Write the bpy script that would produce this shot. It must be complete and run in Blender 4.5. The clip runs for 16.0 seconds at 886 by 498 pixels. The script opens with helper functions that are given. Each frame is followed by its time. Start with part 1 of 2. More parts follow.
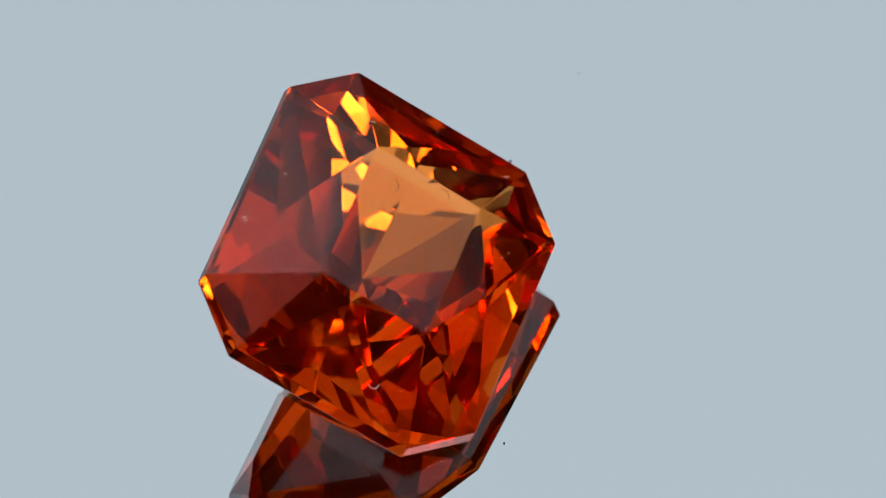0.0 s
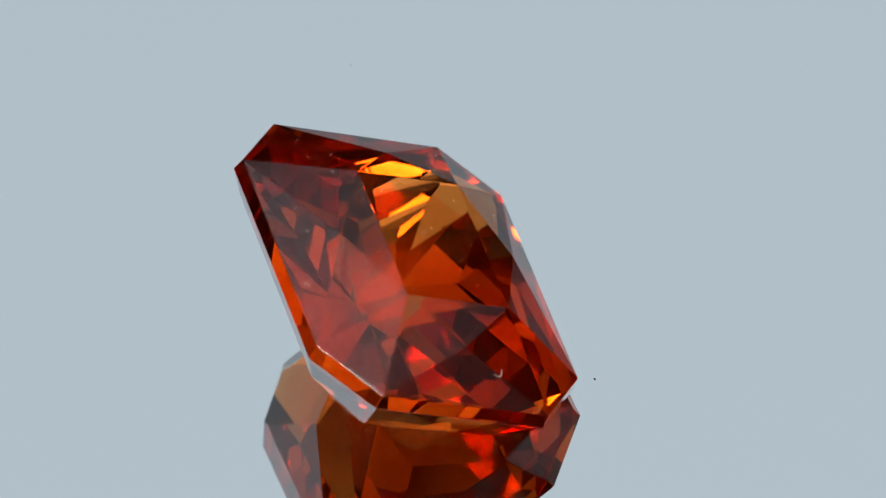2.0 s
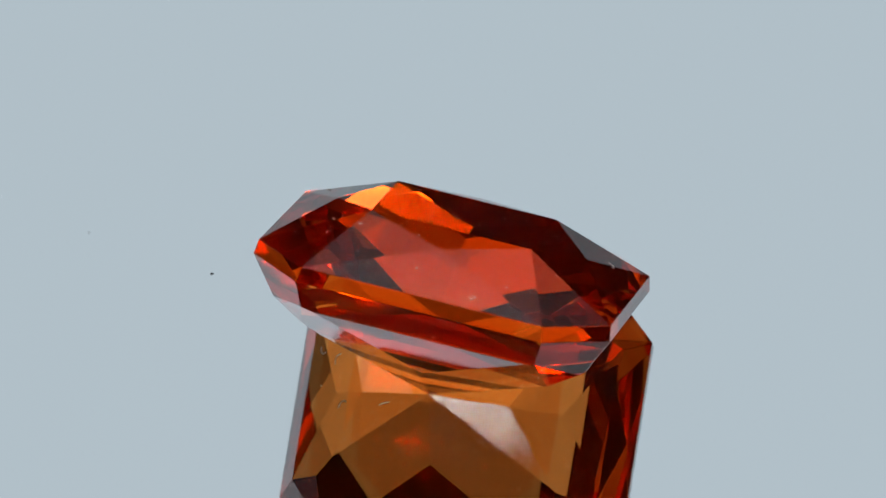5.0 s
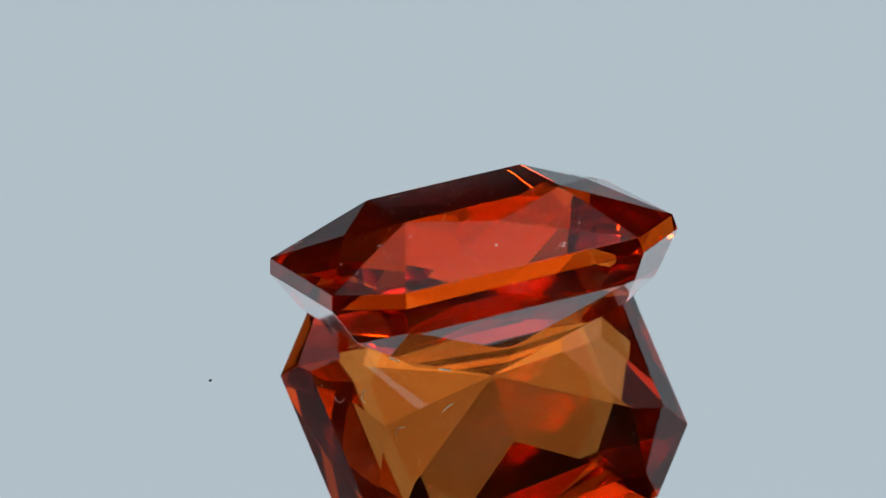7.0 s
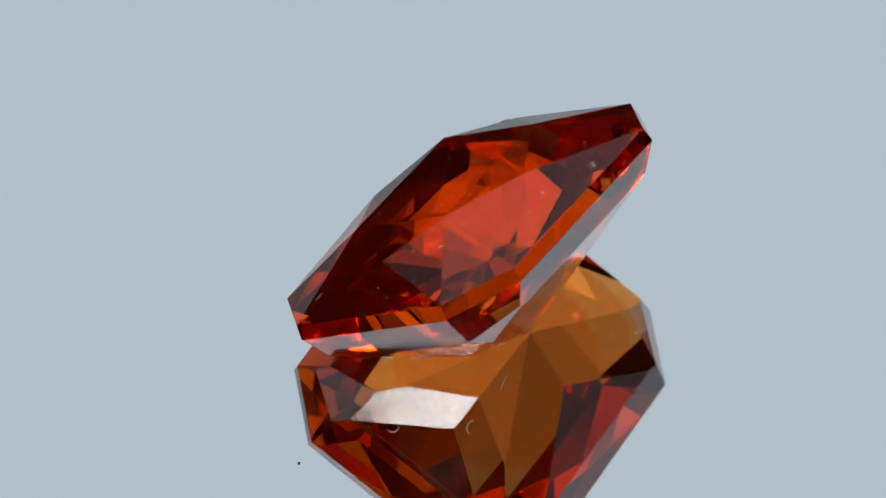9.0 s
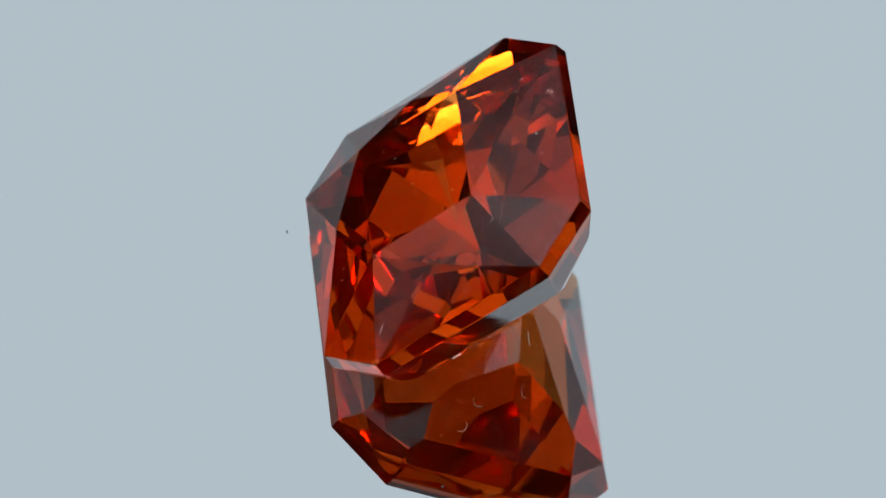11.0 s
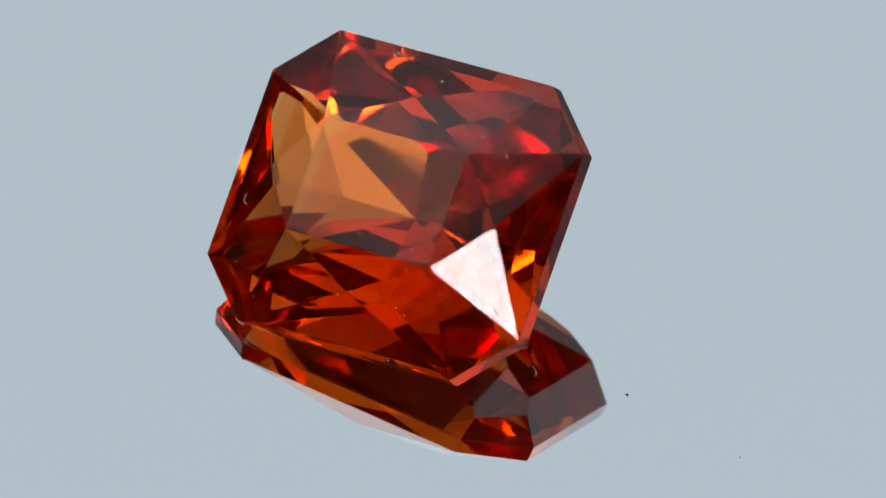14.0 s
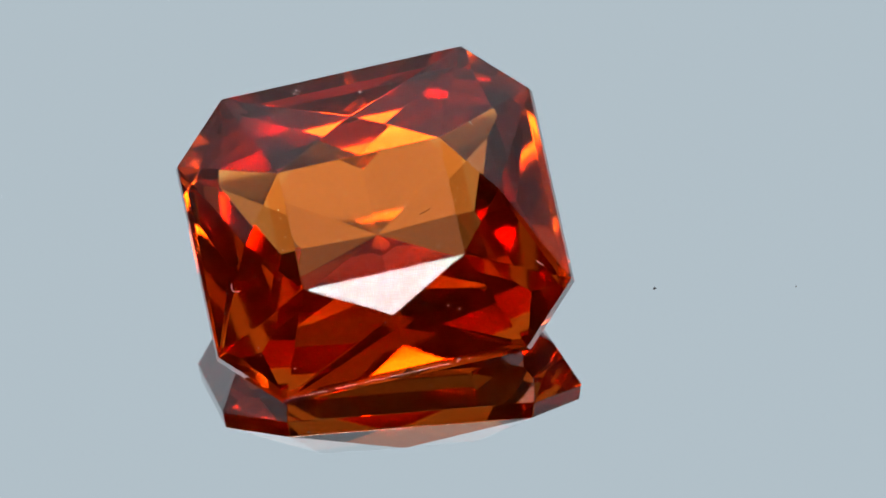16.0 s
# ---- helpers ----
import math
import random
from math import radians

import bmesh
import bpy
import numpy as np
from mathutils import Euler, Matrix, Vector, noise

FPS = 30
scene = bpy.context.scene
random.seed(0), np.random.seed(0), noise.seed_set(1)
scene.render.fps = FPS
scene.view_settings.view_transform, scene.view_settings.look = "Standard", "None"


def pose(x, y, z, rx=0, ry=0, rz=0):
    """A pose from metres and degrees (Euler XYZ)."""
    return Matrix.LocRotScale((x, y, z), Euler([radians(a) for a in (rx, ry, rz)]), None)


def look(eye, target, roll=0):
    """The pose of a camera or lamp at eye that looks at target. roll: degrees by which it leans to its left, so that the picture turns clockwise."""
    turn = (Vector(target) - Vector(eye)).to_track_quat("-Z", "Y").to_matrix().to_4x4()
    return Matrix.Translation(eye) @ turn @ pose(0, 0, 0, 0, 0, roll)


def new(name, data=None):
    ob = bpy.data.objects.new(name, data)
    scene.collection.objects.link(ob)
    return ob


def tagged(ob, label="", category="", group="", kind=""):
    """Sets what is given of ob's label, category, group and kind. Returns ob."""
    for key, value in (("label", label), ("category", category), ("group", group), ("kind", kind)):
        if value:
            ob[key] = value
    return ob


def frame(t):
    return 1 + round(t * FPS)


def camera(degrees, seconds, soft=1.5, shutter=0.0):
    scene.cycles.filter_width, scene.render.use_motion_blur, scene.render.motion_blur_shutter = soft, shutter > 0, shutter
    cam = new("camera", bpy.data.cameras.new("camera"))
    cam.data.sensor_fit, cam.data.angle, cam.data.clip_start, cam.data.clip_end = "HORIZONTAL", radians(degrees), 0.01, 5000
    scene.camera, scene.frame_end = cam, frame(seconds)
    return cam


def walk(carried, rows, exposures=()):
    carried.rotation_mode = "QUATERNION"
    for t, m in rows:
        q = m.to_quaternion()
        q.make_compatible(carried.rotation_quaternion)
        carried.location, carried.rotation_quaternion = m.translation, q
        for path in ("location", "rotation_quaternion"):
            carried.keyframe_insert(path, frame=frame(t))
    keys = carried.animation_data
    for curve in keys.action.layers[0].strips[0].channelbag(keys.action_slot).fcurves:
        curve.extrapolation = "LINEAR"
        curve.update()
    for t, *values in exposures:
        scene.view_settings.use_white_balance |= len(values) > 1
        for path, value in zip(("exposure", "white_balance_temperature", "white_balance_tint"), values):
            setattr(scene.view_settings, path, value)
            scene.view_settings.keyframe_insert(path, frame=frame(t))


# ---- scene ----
SECONDS = 16.0
MM = 0.001                      # the scene is thought out in millimetres
SPIN = 18.649                   # degrees a second, anticlockwise from above
FACING = 15.2                   # seconds at which the stone's long side faces the lens

cam = camera(6.022, SECONDS, soft=1.15)
EYE = Vector((0, -147.105, 155.698)) * MM
CAMERA_TURN = Euler((radians(90 - 46.625 + 0.454), 0, radians(-0.205))).to_matrix().to_4x4() @ pose(0, 0, 0, 0, 0, -4.603)
CAMERA_POSE = Matrix.Translation(EYE) @ CAMERA_TURN
walk(cam, [(0.0, CAMERA_POSE), (SECONDS, CAMERA_POSE)], exposures=[(0.0, 0.0), (SECONDS, 0.0)])
# a macro lens close to its subject: the back of the stone falls out of focus
cam.data.dof.use_dof, cam.data.dof.focus_distance, cam.data.dof.aperture_fstop = True, 0.2115, 140.0
scene.cycles.max_bounces, scene.cycles.glossy_bounces, scene.cycles.transmission_bounces = 16, 12, 16
scene.cycles.transparent_max_bounces = 128

# ---- world: a dim room ----
world = bpy.data.worlds.new("world")
scene.world = world
world.use_nodes = True
world.node_tree.nodes["Background"].inputs["Color"].default_value = (0.62, 0.66, 0.7, 1)
world.node_tree.nodes["Background"].inputs["Strength"].default_value = 0.09


# ---- materials ----
def material(name):
    m = bpy.data.materials.new(name)
    m.use_nodes = True
    nodes, links = m.node_tree.nodes, m.node_tree.links
    return m, nodes, links, nodes["Principled BSDF"]


def mapped_noise(nodes, links, scale, detail=4.0, rough=0.55, stretch=None):
    where = nodes.new("ShaderNodeTexCoord")
    n = nodes.new("ShaderNodeTexNoise")
    n.inputs["Scale"].default_value, n.inputs["Detail"].default_value, n.inputs["Roughness"].default_value = scale, detail, rough
    if stretch:
        drawn = nodes.new("ShaderNodeMapping")
        drawn.inputs["Scale"].default_value = stretch
        links.new(where.outputs["Object"], drawn.inputs["Vector"])
        links.new(drawn.outputs["Vector"], n.inputs["Vector"])
    else:
        links.new(where.outputs["Object"], n.inputs["Vector"])
    return n


def ramp(nodes, links, source, stops):
    r = nodes.new("ShaderNodeValToRGB")
    while len(r.color_ramp.elements) < len(stops):
        r.color_ramp.elements.new(0.5)
    for e, (at, colour) in zip(r.color_ramp.elements, stops):
        e.position, e.color = at, (*colour, 1)
    links.new(source, r.inputs["Fac"])
    return r


def garnet(name="garnet", gloss=0.75, roughness=0.0, rubbed=0.0, stretch=(1.0, 1.0, 1.0)):
    """The polished surface of the stone: clear glass of a garnet's refraction, with a little white gloss."""
    m, nodes, links, b = material(name)
    b.inputs["Base Color"].default_value = (1.0, 0.985, 0.96, 1)
    b.inputs["Transmission Weight"].default_value = 1.0
    b.inputs["Roughness"].default_value = roughness
    b.inputs["IOR"].default_value = 1.74
    b.inputs["Specular Tint"].default_value = (gloss, gloss, gloss, 1)
    if rubbed:
        # patches where the polish is rubbed or streaky
        fine, where = mapped_noise(nodes, links, 5000.0, 3.0, 0.6, stretch), mapped_noise(nodes, links, 420.0, 2.0)
        patch = ramp(nodes, links, where.outputs["Fac"], [(0.45, (0, 0, 0)), (0.62, (1, 1, 1))])
        grain = ramp(nodes, links, fine.outputs["Fac"], [(0.35, (0.15,) * 3), (0.68, (1, 1, 1))])
        both, total = nodes.new("ShaderNodeMath"), nodes.new("ShaderNodeMath")
        both.operation, total.operation = "MULTIPLY", "MULTIPLY_ADD"
        links.new(patch.outputs["Color"], both.inputs[0])
        links.new(grain.outputs["Color"], both.inputs[1])
        links.new(both.outputs[0], total.inputs[0])
        total.inputs[1].default_value, total.inputs[2].default_value = rubbed, roughness
        links.new(total.outputs[0], b.inputs["Roughness"])
    return m


def body_colour(name, through_all, crossings):
    """The coloured heart of the stone, in nested layers: light is filtered the more the longer its way through them."""
    colour = [c ** (1 / crossings) for c in through_all]
    m, nodes, links, b = material(name)
    clear = nodes.new("ShaderNodeBsdfTransparent")
    clear.inputs["Color"].default_value = (*colour, 1)
    # faint clouds of tiny inclusions scatter a little of it
    cloud, share = nodes.new("ShaderNodeBsdfTranslucent"), nodes.new("ShaderNodeMixShader")
    cloud.inputs["Color"].default_value = (0.80, 0.25, 0.08, 1)
    wisps = mapped_noise(nodes, links, 700.0, 5.0, 0.65)
    links.new(ramp(nodes, links, wisps.outputs["Fac"], [(0.35, (0.003,) * 3), (0.7, (0.013,) * 3)]).outputs["Color"], share.inputs["Fac"])
    links.new(clear.outputs["BSDF"], share.inputs[1])
    links.new(cloud.outputs["BSDF"], share.inputs[2])
    links.new(share.outputs["Shader"], nodes["Material Output"].inputs["Surface"])
    return m


def mirror():
    m, nodes, links, b = material("silvered_mirror")
    b.inputs["Metallic"].default_value = 1.0
    b.inputs["Roughness"].default_value = 0.0
    b.inputs["Base Color"].default_value = (0.86, 0.88, 0.885, 1)
    return m


def plain(name, colour, roughness=0.6, metallic=0.0, grain=0.0, scale=200.0):
    m, nodes, links, b = material(name)
    b.inputs["Roughness"].default_value, b.inputs["Metallic"].default_value = roughness, metallic
    n = mapped_noise(nodes, links, scale)
    lo, hi = [c * (1 - grain) for c in colour], [min(1, c * (1 + grain)) for c in colour]
    links.new(ramp(nodes, links, n.outputs["Fac"], [(0.3, lo), (0.7, hi)]).outputs["Color"], b.inputs["Base Color"])
    return m


def glowing(name, colour, strength):
    m, nodes, links, b = material(name)
    b.inputs["Base Color"].default_value = (0.02, 0.02, 0.02, 1)
    b.inputs["Specular IOR Level"].default_value = 0.0
    b.inputs["Emission Color"].default_value = (*colour, 1)
    b.inputs["Emission Strength"].default_value = strength
    return m


def glowing_backdrop(name, colour, radius):
    """A backdrop that glows of itself, with no lamp on it; its light is painted in: brighter towards the top and the
    flanks, dimmer towards the table.
    """
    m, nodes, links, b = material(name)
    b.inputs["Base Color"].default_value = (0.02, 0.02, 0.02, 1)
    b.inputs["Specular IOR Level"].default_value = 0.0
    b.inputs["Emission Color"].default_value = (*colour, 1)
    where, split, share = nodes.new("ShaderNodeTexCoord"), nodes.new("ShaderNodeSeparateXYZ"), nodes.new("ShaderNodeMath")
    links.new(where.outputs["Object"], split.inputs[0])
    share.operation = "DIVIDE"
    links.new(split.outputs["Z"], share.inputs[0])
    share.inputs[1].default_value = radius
    # emission by height stands in for light falling on the sheet
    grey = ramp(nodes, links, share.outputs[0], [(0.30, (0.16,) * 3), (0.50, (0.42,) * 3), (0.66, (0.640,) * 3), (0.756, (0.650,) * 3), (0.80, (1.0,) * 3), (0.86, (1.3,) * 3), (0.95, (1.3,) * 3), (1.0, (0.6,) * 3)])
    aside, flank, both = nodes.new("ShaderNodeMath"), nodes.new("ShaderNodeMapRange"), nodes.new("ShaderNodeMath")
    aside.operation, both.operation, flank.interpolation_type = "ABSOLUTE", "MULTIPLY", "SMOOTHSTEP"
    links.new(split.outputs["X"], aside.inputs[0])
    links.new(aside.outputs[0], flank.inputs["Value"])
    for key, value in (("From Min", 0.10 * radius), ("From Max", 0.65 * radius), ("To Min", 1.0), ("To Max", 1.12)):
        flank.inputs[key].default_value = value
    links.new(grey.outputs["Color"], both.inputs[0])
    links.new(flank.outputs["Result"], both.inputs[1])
    # the added flap towards the lens is given a dimmer glow
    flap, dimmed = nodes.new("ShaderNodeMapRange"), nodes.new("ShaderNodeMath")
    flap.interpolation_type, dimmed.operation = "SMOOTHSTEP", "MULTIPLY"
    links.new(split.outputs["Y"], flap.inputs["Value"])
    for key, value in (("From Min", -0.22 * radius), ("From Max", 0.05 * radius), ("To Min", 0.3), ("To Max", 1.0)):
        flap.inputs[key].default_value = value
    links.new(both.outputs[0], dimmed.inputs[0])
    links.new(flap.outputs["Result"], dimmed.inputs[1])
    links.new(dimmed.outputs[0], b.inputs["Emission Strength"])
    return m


GARNET = garnet("garnet", 0.52, 0.012)
GARNET_BACK = garnet("garnet_uneven_polish", 1.0, 0.035, 0.10)
GARNET_STEP = garnet("garnet_streaked_polish", 1.0, 0.05, 0.09, (0.3, 0.3, 1.0))
LAYERS = 6
HEART = body_colour("orange_red_body_colour", (0.835, 0.198, 0.026), 2 * LAYERS)
MIRROR = mirror()
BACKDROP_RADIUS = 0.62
BACKDROP = glowing_backdrop("glowing_grey_backdrop", (0.785, 0.912, 1.0), BACKDROP_RADIUS)
PANEL = glowing("softbox_diffuser", (1.0, 0.975, 0.95), 24.0)
BLACK = plain("black_lacquer", (0.02, 0.02, 0.022), 0.4, 0.0, 0.15)
DARK_WALL = plain("dark_room_wall", (0.06, 0.06, 0.065), 0.8, 0.0, 0.15, 6.0)
TABLE_WOOD = plain("dark_table_laminate", (0.07, 0.07, 0.075), 0.5, 0.0, 0.2, 30.0)
LINT = plain("pale_lint", (0.4, 0.38, 0.36), 0.8, 0.0, 0.1)
PALE_DUST = plain("pale_dust", (0.72, 0.68, 0.64), 0.8, 0.0, 0.1)
DUST = plain("dark_dust", (0.05, 0.05, 0.055), 0.8, 0.0, 0.2)


# ---- building helpers ----
def part(name, bm, mat, parent=None, label="", m=None):
    me = bpy.data.meshes.new(name)
    bm.to_mesh(me)
    bm.free()
    me.materials.append(mat)
    ob = new(name, me)
    if parent:
        ob.parent = parent
    if m is not None:
        ob.matrix_basis = m
    if label:
        tagged(ob, label)
    return ob


def lathe(profile, steps=96):
    """A turned solid round z from (radius, height) pairs, closed at both ends on the axis."""
    bm = bmesh.new()
    rings = [[bm.verts.new((r * math.cos(a), r * math.sin(a), z)) for a in [2 * math.pi * i / steps for i in range(steps)]] for r, z in profile]
    for low, high in zip(rings, rings[1:]):
        for i in range(steps):
            j = (i + 1) % steps
            bm.faces.new((low[i], low[j], high[j], high[i]))
    bm.faces.new(rings[0][::-1])
    bm.faces.new(rings[-1])
    bmesh.ops.recalc_face_normals(bm, faces=bm.faces)
    return bm


def slab(sx, sy, sz, bevel=0.0):
    bm = bmesh.new()
    bmesh.ops.create_cube(bm, size=1, matrix=Matrix.Diagonal((sx, sy, sz, 1)))
    if bevel:
        bmesh.ops.bevel(bm, geom=bm.edges[:], offset=bevel, segments=2, affect="EDGES")
    return bm


# ---- the place: a dark room, its table, a glowing backdrop, a softbox behind the lens ----
def build_room():
    floor_z = -0.80
    tagged(part("floor", slab(4.0, 4.0, 0.05), DARK_WALL, m=pose(0, 0, floor_z - 0.025)), "dark plain floor of the studio", "floor", kind="structure")
    tagged(part("ceiling", slab(4.1, 4.1, 0.05), DARK_WALL, m=pose(0, 0, 1.825)), "dark plain ceiling of the studio", "ceiling", kind="structure")
    for name, x, y, sx, sy in (("wall_north", 0, 2.025, 4.1, 0.05), ("wall_south", 0, -2.025, 4.1, 0.05), ("wall_east", 2.025, 0, 0.05, 4.0), ("wall_west", -2.025, 0, 0.05, 4.0)):
        tagged(part(name, slab(sx, sy, 2.6), DARK_WALL, m=pose(x, y, 0.5)), "dark plain wall of the studio", "wall", kind="structure")


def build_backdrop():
    """A curved sheet that glows of itself, stands behind the turntable and arches over it."""
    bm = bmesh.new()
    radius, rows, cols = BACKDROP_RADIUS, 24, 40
    # the sheet behind, and an unseen glowing flap added towards the lens
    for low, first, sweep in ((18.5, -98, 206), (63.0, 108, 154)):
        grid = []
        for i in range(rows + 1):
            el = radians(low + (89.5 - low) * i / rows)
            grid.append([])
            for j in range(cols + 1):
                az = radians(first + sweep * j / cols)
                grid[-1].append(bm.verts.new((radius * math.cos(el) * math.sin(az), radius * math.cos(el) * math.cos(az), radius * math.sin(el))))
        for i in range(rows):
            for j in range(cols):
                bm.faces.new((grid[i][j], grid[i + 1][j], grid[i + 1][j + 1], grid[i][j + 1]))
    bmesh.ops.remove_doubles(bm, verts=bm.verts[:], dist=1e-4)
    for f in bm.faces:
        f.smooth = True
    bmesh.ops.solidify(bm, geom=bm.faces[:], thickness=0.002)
    tagged(part("backdrop", bm, BACKDROP), "pale grey-blue backdrop with painted-in glow, curving overhead", "backdrop", kind="structure")


def build_softbox():
    box = new("softbox")
    tagged(box, "white softbox with a glowing diffuser on a black housing", "softbox")
    az, el, d = radians(180), radians(45.7), 0.42
    at = Vector((d * math.cos(el) * math.sin(az), d * math.cos(el) * math.cos(az), d * math.sin(el)))
    box.matrix_basis = look(at, (0, 0, 0))
    part("diffuser", slab(0.108, 0.150, 0.004, 0.0015), PANEL, box, "glowing white diffuser cloth", pose(0, 0, 0))
    part("housing", slab(0.123, 0.162, 0.05, 0.006), BLACK, box, "black softbox housing", pose(0, 0, 0.0285))
    part("stand_tube", lathe([(0.008, -0.95), (0.008, 0.0)], 24), BLACK, box, "black stand tube", (look(at, (0, 0, 0)).inverted() @ pose(at.x, at.y - 0.05, at.z + 0.08)))


def build_table():
    table = new("studio_table")
    tagged(table, "dark laminate studio table under the turntable", "table")
    table.matrix_basis = pose(0, 0, -0.045)
    part("tabletop", slab(1.5, 1.5, 0.03, 0.003), TABLE_WOOD, table, m=pose(0, 0, -0.015))
    for x in (-0.7, 0.7):
        for y in (-0.7, 0.7):
            part("leg", slab(0.05, 0.05, 0.725, 0.003), TABLE_WOOD, table, m=pose(x, y, -0.3925))
    base = tagged(new("turntable_base"), "black motorised turntable base on the table", "turntable")
    base.matrix_basis = pose(0, 0, -0.045)
    part("base_body", lathe([(0.055, 0.0), (0.058, 0.003), (0.058, 0.024), (0.055, 0.028)]), BLACK, base)
    part("spindle", lathe([(0.012, 0.028), (0.012, 0.040)], 32), BLACK, base)


def build_mirror_plate():
    plate = tagged(new("mirror_plate"), "round silvered mirror plate, slightly dusty, turning under the stone", "mirror")
    r = 0.075
    part("mirror_glass", lathe([(r, -0.0045), (r, -0.0006), (r - 0.0006, 0.0)], 160), MIRROR, plate, "bright silvered mirror")
    part("mirror_backing", lathe([(r - 0.001, -0.005), (r - 0.001, -0.0045)], 96), BLACK, plate, "black painted mirror backing")
    return plate


# ---- the stone ----
# Millimetres; x along the stone, z towards its table, the crown side of the girdle at z = 0.
A, B, CUT, GIRDLE = 4.55, 3.96, 1.45, 0.402
FLARE_X, FLARE_Y = 0.066, 0.026                                  # the girdle widens a little downwards
TABLE_X, TABLE_Y, CROWN = 2.068, 1.528, 1.144
MID_Y, MID_Y_Z, MID_X, MID_X_Z = 2.616, 0.895, 3.263, 0.772      # where the crown's side facets meet
STEP_X, STEP_Y, STEP_Z = 2.96, 3.33, -1.26       # the first step of the pavilion
CULET = -3.666
STONE_TURN = Euler((0, 0, radians(-6.082))).to_matrix().to_4x4() @ pose(0, 0, 0, 31.773, 0, 0) @ pose(0, 0, 0, 0, -6.894, 0)
STONE_AT = Vector((-0.986, 0.790, 3.0925))


def stone_facets():
    """Every facet's plane as three points, first for one quarter of the stone, then turned over to the others."""
    a2, a3, a3l, a2l = (A - CUT, B, 0), (A, B - CUT, 0), (A + FLARE_X, B - CUT, -GIRDLE), (A + FLARE_X - CUT, B + FLARE_Y, -GIRDLE)
    t, mid, end = (TABLE_X, TABLE_Y, CROWN), (0, MID_Y, MID_Y_Z), (MID_X, 0, MID_X_Z)
    b2 = (STEP_X, STEP_Y, STEP_Z)
    culet = (0, 0, CULET)
    rest = STONE_TURN.to_3x3().transposed() @ Vector((0, 0, 1))
    ex, ey = abs(rest.x) / rest.z, abs(rest.y) / rest.z
    shared = [
        (t, (0, TABLE_Y, CROWN), mid), (t, (TABLE_X, 0, CROWN), end),
        (a2, (0, B, 0), mid), (a3, (A, 0, 0), end),
        (t, a2, a3), (t, mid, a2), (t, end, a3),
        (a2, a3, a2l), (a2, (0, B, 0), a2l), (a3, (A, 0, 0), a3l),
        (a2l, (0, B + FLARE_Y, -GIRDLE), b2),
        (b2, (0, STEP_Y, STEP_Z), (0, 1.62, -2.655)),
        (culet, (1, 0, CULET + ex), (0, 1, CULET + ey)),      # the stone lies on one of these
    ]
    # the two ends differ: each has a steep step, a break behind it and facets that run to the keel
    girdle_end, p, e, d = (A + FLARE_X, 0, -GIRDLE), (3.99, 2.17, -1.455), (4.158, 2.27, -1.324), (1.94, 0.0, -3.06)
    ends = {1: [(a3l, girdle_end, p), (p, (2.905, 2.08, -2.15), b2),
                (p, (3.99, 0, -1.455), (2.86, 0, -2.43)), (p, (2.86, 0, -2.43), (2.0, 0, -2.974)), (culet, (2.0, 0, -2.974), (2.85, 2.03, -2.18))],
            -1: [(a3l, girdle_end, e), (a2l, a3l, (4.1, 2.2, -1.275)), (e, (3.06, 2.19, -1.97), b2),
                 (culet, d, (2.85, 2.03, -2.18))]}
    planes, p_end = {}, p
    for sx in (1, -1):
        for sy in (1, -1):
            # the corner steps of the broken end differ in slope
            corner = [(a2l, a3l, p_end if sy > 0 else (4.376, 2.27, -1.157))] if sx > 0 else []
            for three in shared + ends[sx] + corner:
                p, q, r = [Vector((x * sx, y * sy, z)) for x, y, z in three]
                n = (q - p).cross(r - p).normalized()
                if n.dot(p - Vector((0, 0, -0.3))) < 0:
                    n = -n
                planes[tuple(round(c, 4) for c in (*n, n.dot(p)))] = (p, n)
    # beside the keel at the end with the single break
    break_at = Vector((-3.14, -0.1, -2.25))
    for name, n in (("break", (-0.643, -0.035, -0.765)), ("keel_far", (-0.564, 0.043, -0.824)), ("keel_near", (-0.55, -0.11, -0.828))):
        planes[name] = (break_at, Vector(n).normalized())
    planes["table"] = (Vector((0, 0, CROWN)), Vector((0, 0, 1)))
    return list(planes.values())


def cut_stone():
    bm = bmesh.new()
    bmesh.ops.create_cube(bm, size=20)
    for p, n in stone_facets():
        done = bmesh.ops.bisect_plane(bm, geom=bm.verts[:] + bm.edges[:] + bm.faces[:], dist=1e-4, plane_co=p, plane_no=n, clear_outer=True)
        rim = [e for e in done["geom_cut"] if isinstance(e, bmesh.types.BMEdge) and e.is_boundary]
        if len(rim) > 2:
            bmesh.ops.contextual_create(bm, geom=rim)
        bmesh.ops.remove_doubles(bm, verts=bm.verts[:], dist=2e-3)
    bmesh.ops.recalc_face_normals(bm, faces=bm.faces[:])
    return bm


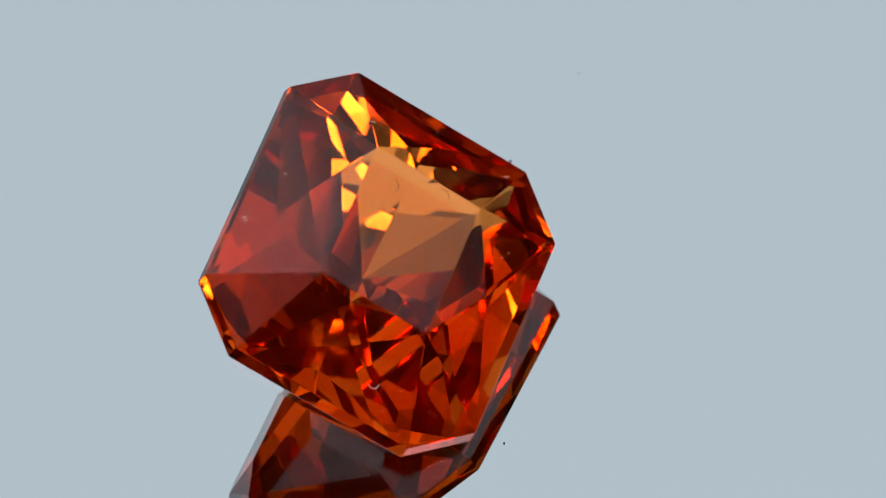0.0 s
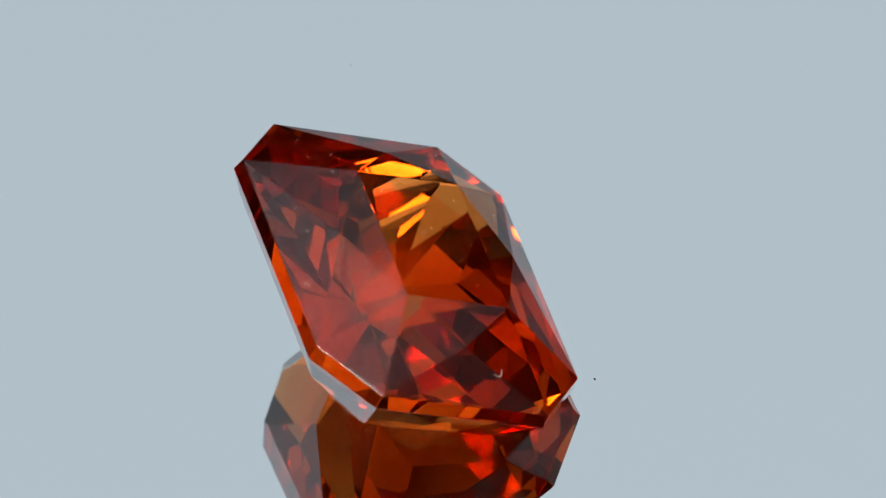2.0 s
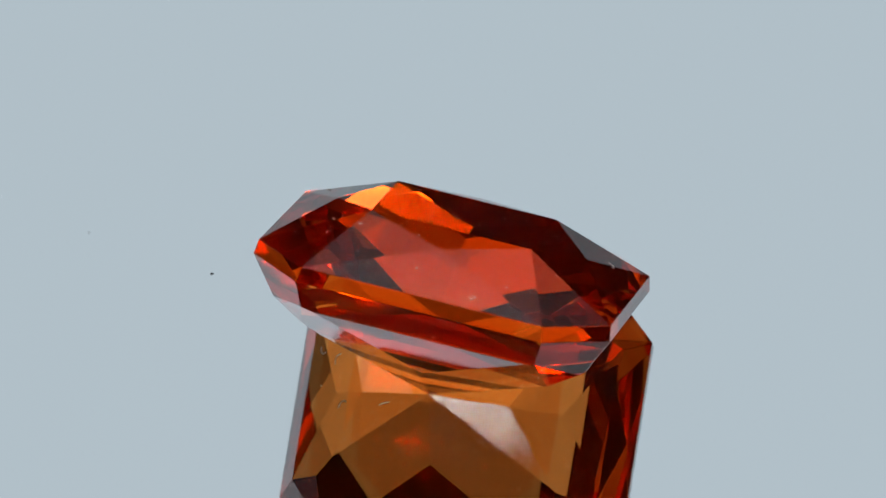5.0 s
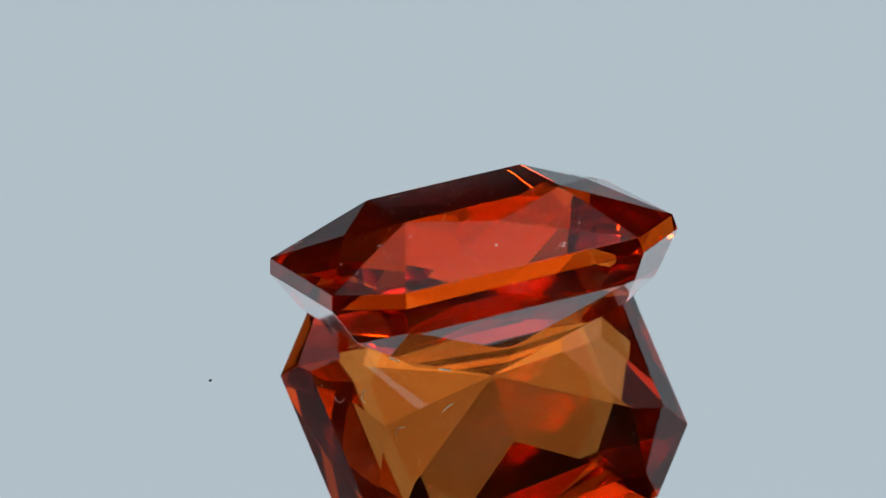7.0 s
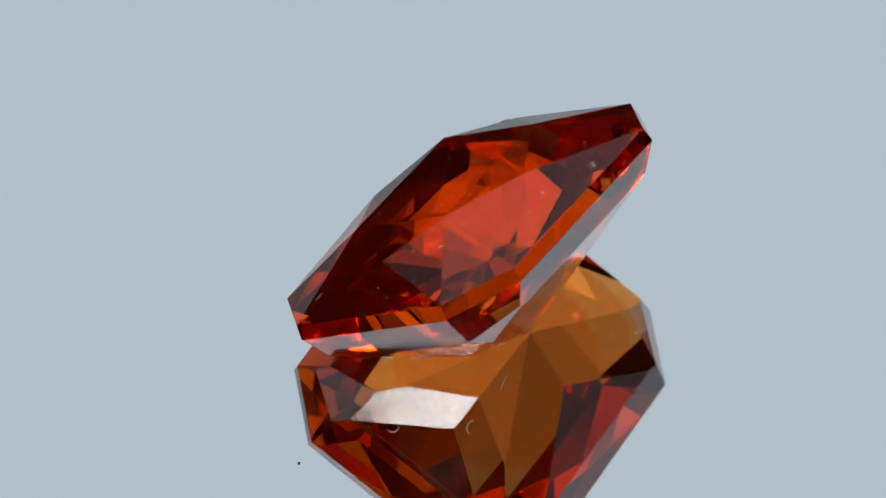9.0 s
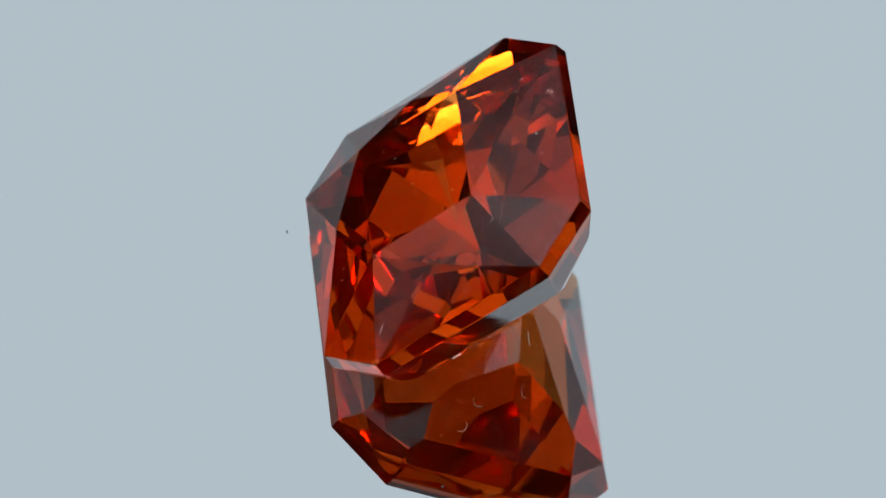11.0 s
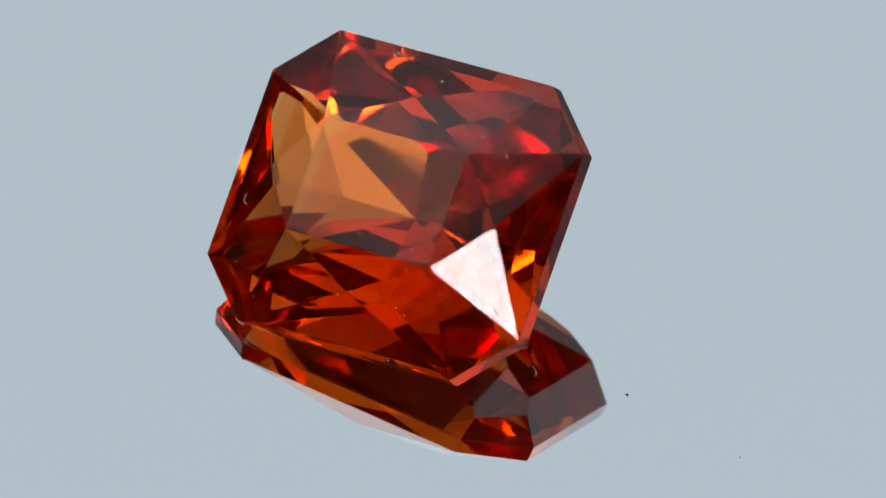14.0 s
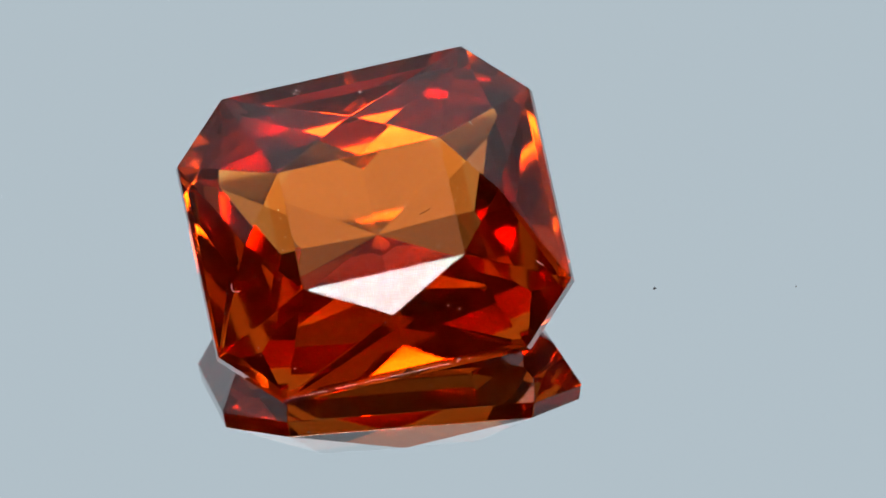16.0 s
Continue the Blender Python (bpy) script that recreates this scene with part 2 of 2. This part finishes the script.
def build_stone():
    stone = tagged(new("gemstone"), "faceted orange-red garnet with cut corners leaning on a mirror", "gemstone")
    whole = cut_stone()
    worn = whole.copy()
    # the facet edges are very slightly worn
    bmesh.ops.bevel(worn, geom=[e for e in worn.edges if e.calc_length() > 0.2 and max(v.co.z for v in e.verts) > -0.5], offset=0.011, segments=1, affect="EDGES", clamp_overlap=False)
    bmesh.ops.recalc_face_normals(worn, faces=worn.faces[:])
    keep = {"crown": lambda n: n.z > 0.2, "girdle": lambda n: abs(n.z) <= 0.2, "step": lambda n: -0.66 < n.z < -0.2, "pavilion": lambda n: n.z <= -0.66}
    words = {"crown": "", "girdle": "narrow polished girdle", "step": "streaky polished step below the girdle", "pavilion": ""}
    coats = {"crown": GARNET, "girdle": GARNET, "step": GARNET_STEP, "pavilion": GARNET_BACK}
    for name, wanted in keep.items():
        bm = worn.copy()
        bmesh.ops.delete(bm, geom=[f for f in bm.faces if not wanted(f.normal)], context="FACES")
        bmesh.ops.scale(bm, vec=(MM, MM, MM), verts=bm.verts[:])
        part(name, bm, coats[name], stone, words[name])
    me = bpy.data.meshes.new("layer")
    whole.to_mesh(me)
    bm, middle = bmesh.new(), Vector((0, 0, -1.1))
    for i in range(LAYERS):
        bm.from_mesh(me)
        bmesh.ops.transform(bm, matrix=Matrix.Translation(middle) @ Matrix.Scale(0.985 * (1 - ((i + 0.5) / LAYERS) ** 2) ** 0.38, 4) @ Matrix.Translation(-middle), verts=bm.verts[-len(me.vertices):])
    bpy.data.meshes.remove(me)
    bmesh.ops.scale(bm, vec=(MM, MM, MM), verts=bm.verts[:])
    part("heart", bm, HEART, stone, "clear orange-red body colour inside the stone")
    whole.free()
    worn.free()
    return stone


def on_stone(x, y, up):
    """The place and outward direction of the stone's surface over (x, y), on the crown or the pavilion."""
    best = None
    for p, n in stone_facets():
        if n.z * up > 0.2:
            z = p.z - (n.x * (x - p.x) + n.y * (y - p.y)) / n.z
            if best is None or z * up < best[0] * up:
                best = (z, n)
    turn = best[1].to_track_quat("Z", "Y").to_matrix().to_4x4()
    return Matrix.Translation(Vector((x, y, best[0])) * MM) @ turn


def fibre(radius, sweep, thick):
    """A bent thread of lint lying on its base plane, in millimetres."""
    bm, rings = bmesh.new(), []
    for i in range(10):
        a = radians(sweep) * (i / 9 - 0.5)
        mid = Vector((radius * math.sin(a), radius * (math.cos(a) - math.cos(radians(sweep) / 2)), thick))
        out = Vector((math.sin(a), math.cos(a), 0))
        w = thick * (0.55 + 0.45 * math.sin(math.pi * (i + 0.5) / 10))
        rings.append([bm.verts.new((mid + out * w * math.cos(k) + Vector((0, 0, w * math.sin(k)))) * MM) for k in [math.pi * j / 3 for j in range(6)]])
    for low, high in zip(rings, rings[1:]):
        for j in range(6):
            bm.faces.new((low[j], low[(j + 1) % 6], high[(j + 1) % 6], high[j]))
    bm.faces.new(rings[0][::-1])
    bm.faces.new(rings[-1])
    bmesh.ops.recalc_face_normals(bm, faces=bm.faces[:])
    return bm


def crumb(size, seed, flat=0.5):
    """An uneven grain, in millimetres, resting on its base plane."""
    rnd = random.Random(seed)
    bm = bmesh.new()
    bmesh.ops.create_icosphere(bm, subdivisions=1, radius=size * MM)
    stretch = Vector((rnd.uniform(0.7, 1.5), rnd.uniform(0.6, 1.0), flat))
    for v in bm.verts:
        v.co = Vector((v.co.x * stretch.x, v.co.y * stretch.y, v.co.z * stretch.z)) * rnd.uniform(0.75, 1.25)
    low = min(v.co.z for v in bm.verts)
    bmesh.ops.translate(bm, vec=(0, 0, -low * 0.8), verts=bm.verts[:])
    return bm


def build_marks(stone, plate):
    threads = [(3.01, -0.91, -1, 0.16, 150, 20), (2.58, 0.33, -1, 0.2, 130, 75), (1.3, 0.27, -1, 0.9, 24, 110), (3.58, -1.21, -1, 0.15, 160, 300),
               (2.18, 2.1, 1, 0.5, 12, 30), (2.92, 1.8, 1, 0.5, 16, 20), (-3.72, -0.95, 1, 0.14, 170, 200), (3.87, -2.01, 1, 0.5, 26, 60), (1.17, 3.31, 1, 0.4, 12, 120)]
    for x, y, up, radius, sweep, spin in threads:
        part("lint", fibre(radius, sweep, 0.011), LINT, stone, "tiny pale thread of lint", on_stone(x, y, up) @ pose(0, 0, 0, 0, 0, spin))
    for i, (x, y, up, size) in enumerate([(0.37, 3.26, 1, 0.035), (-1.2, 3.72, 1, 0.045), (-1.27, 3.64, 1, 0.03), (-1.12, 3.68, 1, 0.025), (-1.32, 3.7, 1, 0.02), (-1.18, 3.6, 1, 0.018), (-1.02, 3.74, 1, 0.015), (1.35, -3.9, 1, 0.035), (-1.9, 3.1, 1, 0.03)]):
        part("grain", crumb(size, i), LINT, stone, "tiny whitish grain in the surface", on_stone(x, y, up))
    rnd = random.Random(4)
    for i in range(6):
        part("pit", crumb(rnd.uniform(0.012, 0.024), 40 + i), DUST, stone, "tiny dark pit", on_stone(-3.29 + rnd.gauss(0, 0.15), -0.53 + rnd.gauss(0, 0.2), 1))
    fine = bmesh.new()
    for i in range(200):
        up = rnd.choice((1, 1, -1))
        x, y = rnd.uniform(-4.2, 4.2), rnd.uniform(-3.6, 3.6)
        if abs(x) + abs(y) > 6.4:
            continue
        m = on_stone(x, y, up)
        one = crumb(rnd.choice((0.006, 0.007, 0.008, 0.010, 0.013)), 100 + i)
        bmesh.ops.transform(one, matrix=m, verts=one.verts[:])
        me = bpy.data.meshes.new("dust")
        one.to_mesh(me)
        one.free()
        fine.from_mesh(me)
        bpy.data.meshes.remove(me)
    tagged(part("fine_dust", fine, PALE_DUST, stone, "fine pale dust on the polished facets"), kind="stuff")
    for i, (x, y, size, mat) in enumerate([(-4.04, -2.66, 0.035, DUST), (5.71, -1.16, 0.05, DUST), (9.09, -2.41, 0.025, LINT)]):
        part("dust_speck", crumb(size, 70 + i, 0.3), mat, plate, "tiny dark speck of dust" if mat is DUST else "tiny pale speck of dust", pose(x * MM, y * MM, 0))


build_room()
build_backdrop()
build_softbox()
build_table()
PLATE = build_mirror_plate()
STONE = build_stone()
build_marks(STONE, PLATE)


def motions():
    """The turntable carries the mirror plate, its dust and the stone."""
    rows = [(i * 0.5, pose(0, 0, 0, 0, 0, SPIN * (i * 0.5 - FACING))) for i in range(33)]
    walk(PLATE, rows)
    at = Matrix.Translation(STONE_AT * MM) @ STONE_TURN
    walk(STONE, [(t, m @ at) for t, m in rows])


motions()
